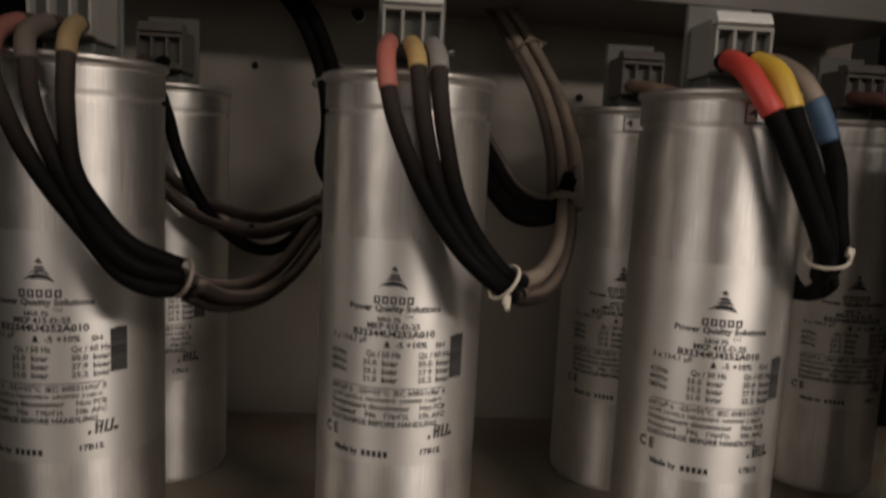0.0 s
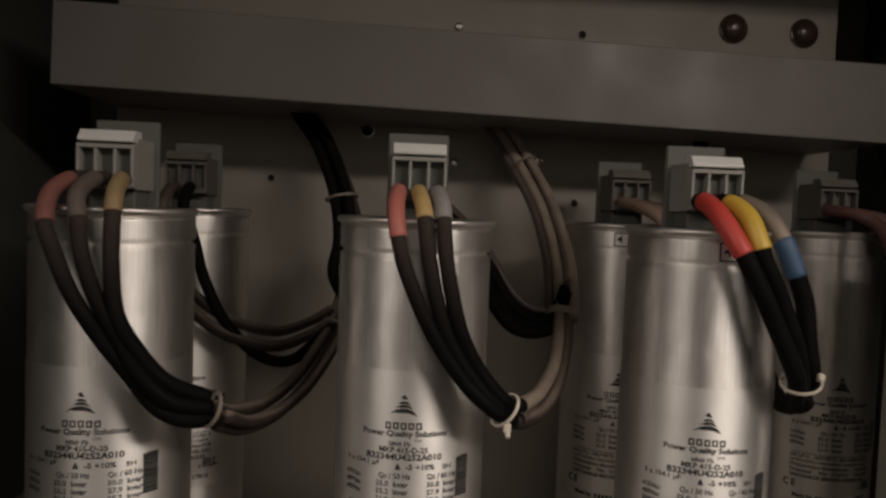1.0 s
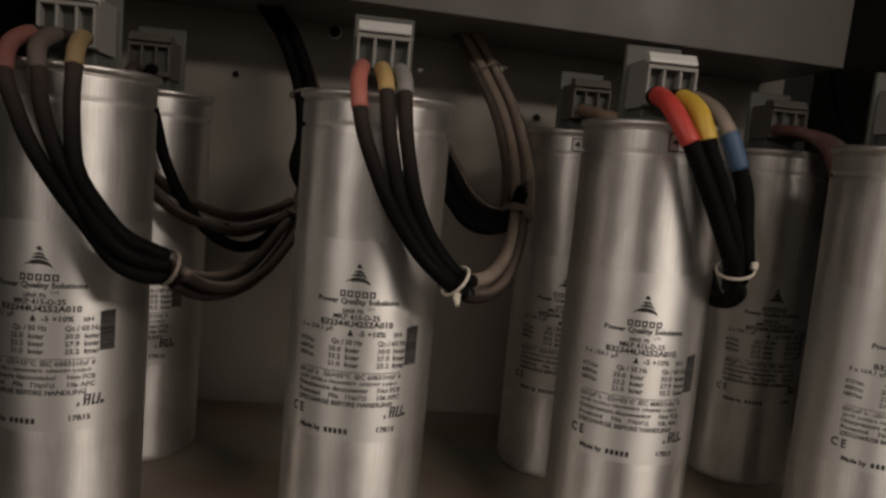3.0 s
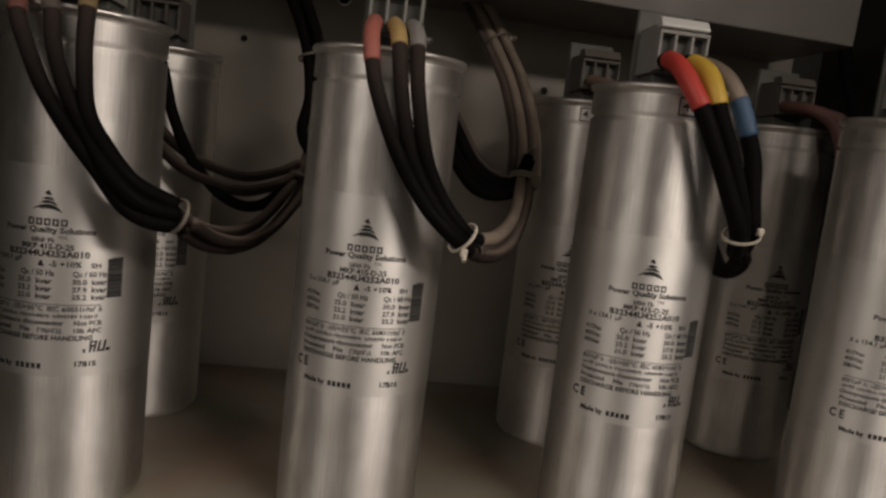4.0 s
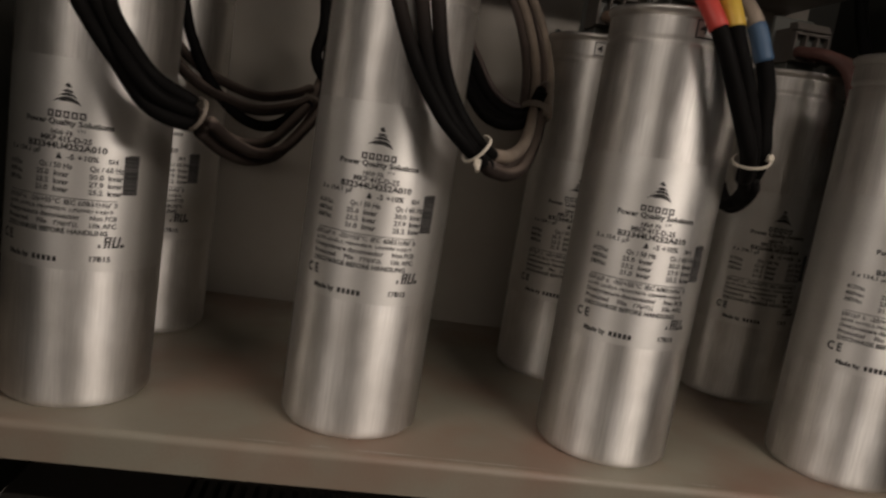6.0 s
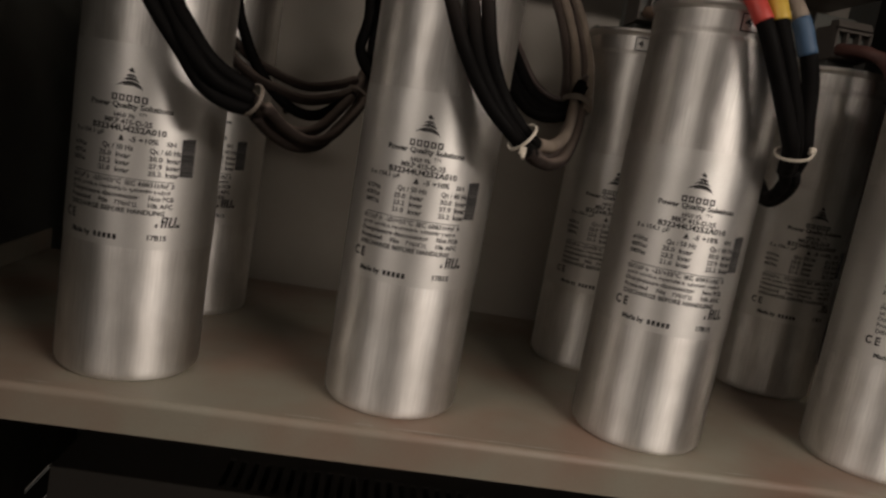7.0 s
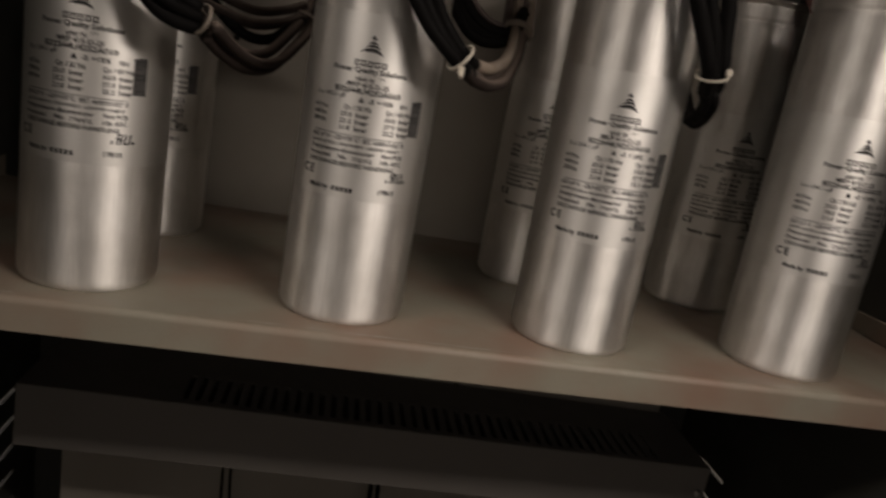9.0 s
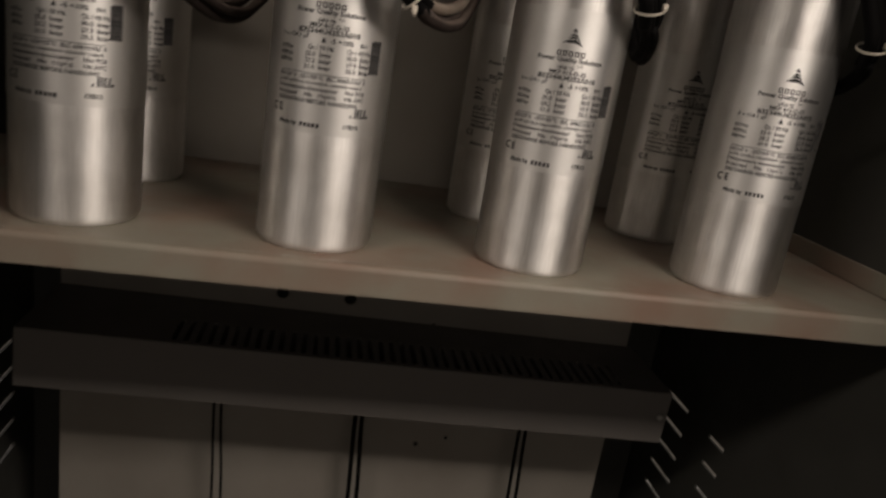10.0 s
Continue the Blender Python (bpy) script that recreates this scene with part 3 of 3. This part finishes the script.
def terminal_body():
    """Clamp housing with three cages open to the front."""
    bm = bmesh.new()
    w, d = 0.0150, 0.0160
    z0, z1 = 0.2825, 0.3065
    add_box(bm, -w, w, -d + 0.007, d + 0.002, z0, z1 + 0.004, 0.0006)
    return bm


def terminal_hood():
    bm = bmesh.new()
    w = 0.0146
    prof = ((-0.0155, 0.3078), (-0.0160, 0.3092), (-0.0122, 0.3142), (-0.002, 0.3142), (-0.002, 0.3078))
    a = [bm.verts.new((-w, y, z)) for y, z in prof]
    b = [bm.verts.new((w, y, z)) for y, z in prof]
    for k in range(5):
        bm.faces.new((a[k], a[(k + 1) % 5], b[(k + 1) % 5], b[k]))
    bm.faces.new(a[::-1])
    bm.faces.new(b)
    bmesh.ops.recalc_face_normals(bm, faces=bm.faces)
    bmesh.ops.bevel(bm, geom=bm.edges[:], offset=0.0004, segments=1, affect="EDGES")
    return bm


def capacitor(x, y, turn, tip, where, tag="", drab=False):
    ob = tagged(empty("power_capacitor", x, y, 0.0), "brushed aluminium capacitor can " + where, "capacitor", "capacitors on the shelf")
    cached("can", ALU, ob, can_body, "", True)
    cached("rim", ALU_RIM, ob, rim, "", True)
    cached("lid", PLASTIC_DARK, ob, lambda: lathe([(R - 0.005, 0.2660), (R - 0.005, 0.2692), (0.012, 0.2697)], 48))
    # Back-row blocks take the darker shell.
    tone, shell = ("dusty/", PLASTIC_DRAB) if drab else ("clean/", PLASTIC)
    block = cached(tone + "terminal_block", shell, ob, terminal_body, "dusty dark grey three-pole clamp terminal" if drab else "light grey three-pole clamp terminal")
    # Front hoods paler than the body: their lit top slope put into the plastic.
    cached(tone + "hood", PLASTIC_DRAB if drab else PLASTIC_PALE, block, terminal_hood)
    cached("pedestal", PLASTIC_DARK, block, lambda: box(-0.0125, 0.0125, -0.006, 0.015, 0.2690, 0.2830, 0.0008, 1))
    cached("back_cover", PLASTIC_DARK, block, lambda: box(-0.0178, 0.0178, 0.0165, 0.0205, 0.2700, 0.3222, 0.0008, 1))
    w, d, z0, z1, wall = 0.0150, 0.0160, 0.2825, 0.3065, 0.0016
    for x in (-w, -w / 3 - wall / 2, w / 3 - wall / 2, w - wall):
        bar = cached(tone + "divider", shell, block, lambda: box(0, wall, -d, -d + 0.0075, z0 + 0.0045, z1 - 0.0022, 0.0003, 1))
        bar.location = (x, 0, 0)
    cached(tone + "top_bar", shell, block, lambda: box(-w, w, -d - 0.0002, -d + 0.0075, z1 - 0.0022, z1, 0.0003, 1))
    cached(tone + "bottom_bar", shell, block, lambda: box(-w, w, -d - 0.0002, -d + 0.0075, z0 + 0.001, z0 + 0.0048, 0.0003, 1))
    for k in (-1, 0, 1):
        ob2 = cached("cage", PLASTIC_DARK, block, lambda: box(-0.0038, 0.0038, -0.0092, -0.0089, 0.2880, 0.3040))
        ob2.location = (k * 0.0100, 0, 0)
    plate_ob = cached("nameplate_label", STICKER, ob, sticker, "printed matt silver foil label", True)
    plate_ob.location, plate_ob.rotation_euler = (0, 0, tip), (0, 0, turn)
    for name, ink, u, drop, draw in PRINT:
        line = cached(name, ink, plate_ob, lambda: wrap(draw(), u, -drop, 0.00032 if "ground" in name else 0.00042))
        if "bar" in name.split("_") or name == "barcode_ground" or "note" in name or name in ("barcode", "brand_mark", "logo", "approval_sign"):
            tagged(line, kind="stuff")
    if tag:
        u0 = tag
        bm = flat_rects([(0, 0, 0.0150, 0.0100)])
        part("number_tag", wrap(bm, u0, 0.2618, 0.0004), STICKER, ob, "small framed number tag")
        bm = flat_rects([(0, 0.0047, 0.0150, 0.0008), (0, -0.0047, 0.0150, 0.0008), (-0.0072, 0, 0.0008, 0.0094), (0.0072, 0, 0.0008, 0.0094)])
        part("tag_frame", wrap(bm, u0, 0.2618, 0.0006), INK, ob)
        part("tag_digit", wrap(writing("4", 0.0072, 0.0042, 0.0001), u0 - 0.0035, 0.2618, 0.0006), INK, ob)
    return ob


CANS = {
    "F1": (-0.1677, 0.0010, 0.015, 0.1795, "in the front row, silver label facing out"),
    "F2": (0.0, 0.0, -0.096, 0.1820, "in the front row, silver label facing out"),
    "F3": (0.1668, -0.0010, -0.217, 0.1762, "in the front row, silver label facing out"),
    "F4": (0.3345, -0.0007, -0.220, 0.1742, "in the front row beside the side panel"),
    "B1": (-0.1665, 0.1460, 0.010, 0.1730, "in the shaded back row"),
    "B2": (0.1655, 0.1459, -0.260, 0.1640, "in the shaded back row"),
    "B3": (0.3310, 0.1487, -0.120, 0.1640, "in the back row beside the side panel"),
}
for key, (x, y, turn, tip, where) in CANS.items():
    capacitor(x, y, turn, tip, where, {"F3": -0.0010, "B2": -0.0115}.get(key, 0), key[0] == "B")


# ---- cables ----
def cable(parent, points, mat, radius=0.0040, name="cable", label=""):
    return part(name, tube(spline(points), radius, 14), mat, parent, label, True)


def sleeve(parent, points, mat, start, end, radius=0.0044, label=""):
    path = spline(points, 12)
    n = len(path) - 1
    return part("sleeve", tube(path[int(start * n):int(end * n) + 1], radius, 16), mat, parent, label, True)


def tie(parent, at, axis, radius, mat, tail=None, width=0.0019):
    """A strap ring round a bundle, with its lock and tail."""
    n = Vector(axis).normalized()
    a = n.orthogonal().normalized()
    b = n.cross(a)
    bm = bmesh.new()
    seg = 26
    rings = []
    for i in range(seg):
        d = math.cos(2 * math.pi * i / seg) * a + math.sin(2 * math.pi * i / seg) * b
        rings.append([bm.verts.new(Vector(at) + d * rr + n * hh) for rr, hh in ((radius, -width / 2), (radius + 0.0009, -width / 2), (radius + 0.0009, width / 2), (radius, width / 2))])
    for i in range(seg):
        p0, p1 = rings[i], rings[(i + 1) % seg]
        for k in range(4):
            bm.faces.new((p0[k], p0[(k + 1) % 4], p1[(k + 1) % 4], p1[k]))
    bmesh.ops.recalc_face_normals(bm, faces=bm.faces)
    ob = part("cable_tie", bm, mat, parent, "nylon cable tie")
    if tail:
        q = Vector(at) + (Vector(tail) - Vector(at)).normalized() * (radius + 0.001)
        part("tie_lock", box(q.x - 0.0018, q.x + 0.0018, q.y - 0.0020, q.y + 0.0020, q.z - 0.0022, q.z + 0.0022, 0.0006), mat, ob)
        part("tie_tail", tube([q, q.lerp(Vector(tail), 0.5), Vector(tail)], 0.0013, 8), mat, ob)
    return ob


def shifted(points, dx=0.0, dy=0.0, dz=0.0):
    return [(x + dx, y + dy, z + dz) for x, y, z in points]


# harness of the second front can
A = [(-0.011, -0.012, 0.288), (-0.011, -0.024, 0.287), (-0.012, -0.043, 0.279), (-0.010, -0.052, 0.262), (-0.005, -0.055, 0.245), (0.008, -0.056, 0.217), (0.024, -0.057, 0.194), (0.039, -0.058, 0.180), (0.052, -0.048, 0.171)]
B = [(0.000, -0.012, 0.288), (0.000, -0.024, 0.287), (0.002, -0.043, 0.279), (0.004, -0.050, 0.264), (0.007, -0.052, 0.246), (0.015, -0.054, 0.217), (0.029, -0.055, 0.194), (0.044, -0.054, 0.178), (0.056, -0.042, 0.170)]
D = [(0.010, -0.012, 0.288), (0.010, -0.024, 0.287), (0.012, -0.043, 0.279), (0.013, -0.050, 0.264), (0.0155, -0.052, 0.246), (0.0225, -0.053, 0.218), (0.0335, -0.052, 0.197), (0.048, -0.050, 0.181), (0.058, -0.036, 0.176)]
TAIL = [(0.058, -0.036, 0.176), (0.074, -0.005, 0.176), (0.092, 0.040, 0.185), (0.104, 0.085, 0.207), (0.110, 0.130, 0.243), (0.104, 0.165, 0.283), (0.088, 0.188, 0.319), (0.072, 0.205, 0.348), (0.057, 0.215, 0.368), (0.050, 0.220, 0.395)]
LOW = [(0.052, -0.048, 0.171), (0.060, -0.034, 0.167), (0.076, -0.005, 0.165), (0.093, 0.032, 0.172), (0.108, 0.075, 0.197), (0.117, 0.125, 0.240), (0.111, 0.165, 0.283), (0.095, 0.190, 0.319), (0.080, 0.208, 0.348), (0.064, 0.218, 0.375), (0.056, 0.222, 0.395)]
h2 = tagged(empty("cable_harness", 0, 0, 0), "looped black cables with red, yellow and grey sleeves tied together", "cable harness", "capacitor cables")
for pts, mat, end, lab in ((A, RED_D, 0.37, "faded red sleeve"), (B, YEL_D, 0.31, "faded yellow sleeve"), (D, GREY_S, 0.31, "grey sleeve")):
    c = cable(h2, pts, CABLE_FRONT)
    sleeve(c, pts, mat, 0.12, end, label=lab)
cable(h2, TAIL, CABLE_TAN, label="dusty tan cable")
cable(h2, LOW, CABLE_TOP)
cable(h2, [(0.056, -0.042, 0.170)] + shifted(LOW[2:], -0.004, 0.007, 0.004), CABLE_DUST, label="dusty brown cable")
cable(h2, shifted(TAIL[3:], 0.010, -0.004, 0.0), CABLE_TAN, 0.0036, label="dusty tan cable")
cable(h2, shifted(TAIL[3:], -0.0065, 0.004, 0.0), CABLE_DUST, 0.0036, label="dusty brown cable")
tie(h2, (0.0465, -0.0545, 0.1785), (0.75, 0.25, -0.6), 0.0088, NYLON, (0.047, -0.065, 0.1675), 0.0015)
tie(h2, (0.1065, 0.088, 0.208), (0.2, 0.5, 0.85), 0.0105, NYLON_DARK, width=0.005)
tie(h2, (0.0925, 0.188, 0.319), (-0.4, 0.45, 0.8), 0.0100, NYLON_DARK, (0.105, 0.178, 0.322))

# cables that come from behind the second front can
h0 = tagged(empty("cable_loop", 0, 0, 0), "black cable loop tied behind the front cans", "cable", "capacitor cables")
BK = [(0.020, 0.130, 0.280), (0.044, 0.112, 0.256), (0.057, 0.101, 0.236), (0.070, 0.092, 0.215), (0.085, 0.088, 0.205), (0.101, 0.090, 0.207), (0.112, 0.105, 0.225)]
cable(h0, BK, CABLE, 0.0046)
cable(h0, [(x, y - 0.006, z - d) for (x, y, z), d in zip(BK, (0.030, 0.026, 0.021, 0.015, 0.009, 0.005, 0.003))], CABLE, 0.0046)
cable(h0, [(x, y - 0.001, z - d) for (x, y, z), d in zip(BK, (0.015, 0.013, 0.011, 0.008, 0.005, 0.003, 0.002))], CABLE, 0.0046)
cable(h0, shifted(BK, 0.003, 0.004, 0.006), CABLE_BROWN, 0.0026)

# harness of the first front can
A = [(-0.178, -0.012, 0.288), (-0.181, -0.024, 0.287), (-0.184, -0.040, 0.279), (-0.181, -0.052, 0.265), (-0.175, -0.055, 0.250), (-0.167, -0.055, 0.231), (-0.154, -0.055, 0.211), (-0.139, -0.056, 0.193), (-0.126, -0.056, 0.177), (-0.113, -0.054, 0.170), (-0.101, -0.044, 0.168)]
B = [(-0.168, -0.012, 0.288), (-0.170, -0.024, 0.287), (-0.170, -0.042, 0.279), (-0.166, -0.050, 0.265), (-0.163, -0.053, 0.250), (-0.156, -0.053, 0.229), (-0.144, -0.055, 0.209), (-0.132, -0.060, 0.193), (-0.118, -0.058, 0.180), (-0.102, -0.046, 0.174)]
D = [(-0.158, -0.012, 0.288), (-0.156, -0.024, 0.287), (-0.152, -0.042, 0.279), (-0.150, -0.050, 0.264), (-0.149, -0.053, 0.246), (-0.146, -0.054, 0.222), (-0.135, -0.057, 0.205), (-0.121, -0.055, 0.189), (-0.103, -0.045, 0.179)]
TAIL = [(-0.103, -0.046, 0.175), (-0.096, -0.020, 0.165), (-0.088, 0.030, 0.157), (-0.078, 0.080, 0.159), (-0.067, 0.110, 0.174), (-0.059, 0.135, 0.190), (-0.053, 0.160, 0.212), (-0.050, 0.175, 0.253), (-0.059, 0.185, 0.293), (-0.076, 0.200, 0.330), (-0.096, 0.212, 0.360), (-0.106, 0.220, 0.395)]
h1 = tagged(empty("cable_harness", 0, 0, 0), "looped black cables with dusty red, brown and yellow sleeves tied together", "cable harness", "capacitor cables")
for pts, mat, end, lab in ((A, RED_DD, 0.30, "dusty red sleeve"), (B, BROWN_S, 0.32, "dusty brown sleeve"), (D, YEL_DD, 0.33, "faded yellow sleeve")):
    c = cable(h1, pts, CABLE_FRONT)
    sleeve(c, pts, mat, 0.10, end, label=lab)
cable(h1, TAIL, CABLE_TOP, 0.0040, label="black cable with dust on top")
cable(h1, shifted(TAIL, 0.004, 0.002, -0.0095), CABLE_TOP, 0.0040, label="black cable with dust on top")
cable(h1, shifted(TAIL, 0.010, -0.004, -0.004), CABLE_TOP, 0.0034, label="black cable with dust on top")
RISER = [(-0.012, 0.132, 0.190), (-0.040, 0.146, 0.205), (-0.055, 0.160, 0.225), (-0.052, 0.168, 0.253), (-0.058, 0.176, 0.290), (-0.074, 0.190, 0.328), (-0.095, 0.204, 0.358), (-0.106, 0.214, 0.395)]
cable(h1, shifted(RISER, -0.005), CABLE, 0.0046)
cable(h1, shifted(RISER, 0.005, -0.002, 0.002), CABLE, 0.0046)
tie(h1, (-0.102, -0.0455, 0.1735), (0.7, 0.55, -0.35), 0.0088, NYLON_DARK)
tie(h1, (-0.057, 0.136, 0.187), (0.3, 0.6, 0.75), 0.0110, NYLON_DARK)
tie(h1, (-0.0565, 0.1790, 0.285), (-0.2, 0.2, 1), 0.0125, NYLON_DARK)

# cables of the first back can
hb = tagged(empty("cable_loop", 0, 0, 0), "black cable loops hanging before the back can", "cable", "capacitor cables")
cable(hb, [(-0.163, 0.130, 0.288), (-0.160, 0.112, 0.285), (-0.158, 0.097, 0.274), (-0.150, 0.093, 0.253), (-0.141, 0.092, 0.223), (-0.124, 0.091, 0.192), (-0.101, 0.095, 0.171), (-0.080, 0.105, 0.169), (-0.059, 0.132, 0.188)], CABLE, 0.0040)
LP = [(-0.172, 0.092, 0.250), (-0.166, 0.090, 0.226), (-0.154, 0.091, 0.208), (-0.138, 0.090, 0.194), (-0.120, 0.090, 0.185), (-0.094, 0.100, 0.178), (-0.073, 0.120, 0.183), (-0.060, 0.134, 0.190)]
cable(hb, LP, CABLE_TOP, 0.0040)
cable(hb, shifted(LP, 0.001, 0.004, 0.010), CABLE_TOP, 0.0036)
cable(hb, [(-0.174, 0.130, 0.288), (-0.172, 0.112, 0.285), (-0.172, 0.097, 0.274), (-0.172, 0.092, 0.250)], CABLE_BROWN, 0.0040)

# harness of the third front can, and its like on the fourth
A = [(0.157, -0.012, 0.288), (0.156, -0.026, 0.288), (0.157, -0.043, 0.281), (0.162, -0.053, 0.268), (0.168, -0.057, 0.256), (0.177, -0.058, 0.238), (0.189, -0.058, 0.214), (0.197, -0.056, 0.198), (0.205, -0.042, 0.185)]
B = [(0.167, -0.012, 0.288), (0.169, -0.026, 0.288), (0.172, -0.043, 0.281), (0.175, -0.051, 0.268), (0.178, -0.053, 0.258), (0.187, -0.053, 0.239), (0.197, -0.052, 0.216), (0.203, -0.049, 0.197), (0.210, -0.036, 0.184)]
D = [(0.177, -0.012, 0.288), (0.181, -0.022, 0.288), (0.188, -0.033, 0.281), (0.193, -0.041, 0.269), (0.197, -0.044, 0.258), (0.204, -0.046, 0.238), (0.2075, -0.046, 0.216), (0.211, -0.045, 0.197), (0.215, -0.030, 0.183)]
T3 = [(0.205, -0.042, 0.185), (0.212, -0.032, 0.179), (0.222, -0.005, 0.170), (0.232, 0.030, 0.166), (0.243, 0.070, 0.178), (0.246, 0.110, 0.210), (0.246, 0.160, 0.270), (0.246, 0.205, 0.340), (0.246, 0.220, 0.395)]


def third_harness():
    h = tagged(empty("cable_harness", 0, 0, 0), "looped black cables with bright red, yellow and blue sleeves tied together", "cable harness", "capacitor cables")
    for pts, mat, s, e, lab in ((A, RED_V, 0.12, 0.45, "bright red sleeve"), (B, YEL_V, 0.14, 0.43, "bright yellow sleeve"), (D, BLUE_V, 0.38, 0.56, "blue sleeve")):
        c = cable(h, pts, CABLE, 0.0048)
        sleeve(c, pts, mat, s, e, 0.0054, lab)
    sleeve(c, D, CABLE_TAN, 0.1, 0.38, 0.0051, "bare tan core")
    for dx, dy, dz in ((0, 0, 0), (0.006, 0.002, 0.0), (0.009, 0.010, -0.002)):
        cable(h, shifted(T3, dx, dy, dz), CABLE)
    tie(h, (0.2025, -0.0505, 0.1955), (0.25, 0.35, -0.9), 0.0096, NYLON, (0.2150, -0.0505, 0.1990), 0.0014)
    return h


h3 = third_harness()
copy_thing(h3, pose(0.1677, 0.0, 0.0))

# short leads on the other back cans
for pts, mat in (([(0.158, 0.130, 0.288), (0.161, 0.120, 0.286), (0.168, 0.106, 0.283), (0.178, 0.098, 0.275), (0.186, 0.096, 0.258), (0.194, 0.100, 0.225)], LEAD_BROWN),
                 ([(0.320, 0.132, 0.288), (0.322, 0.122, 0.287), (0.330, 0.104, 0.284), (0.342, 0.096, 0.274), (0.352, 0.095, 0.252), (0.356, 0.100, 0.22)], LEAD_RED)):
    hx = tagged(empty("cable_lead", 0, 0, 0), "dull brown leads on the back can's terminal", "cable", "capacitor cables")
    for k in range(3):
        cable(hx, shifted(pts, 0.010 * k, 0.002 * k, 0.002 - 0.001 * k), mat if k < 2 else CABLE_BROWN, 0.0046)

# cables that hang from the lower channel
for x, thick in ((-0.085, 0.0016), (0.072, 0.0026), (0.268, 0.0022)):
    hw = tagged(empty("hanging_cable", 0, 0, 0), "thin black cables hanging below the cross channel", "cable", "hanging cables")
    for dx in (-0.004, 0.004):
        cable(hw, [(x + dx, 0.212, -0.225), (x + dx, 0.214, -0.28), (x + dx * 1.3 + 0.005, 0.218, -0.42), (x + dx, 0.224, -0.70)], CABLE, thick)
    # Dark block stands in for the bundled wires and shadow under the channel.
    part("clamp", box(x - 0.020, x + 0.022, 0.200, 0.2515, -0.248, -0.232, 0.002), SMEAR_BLACK, hw, "dark block for the shadowed wire bundle")
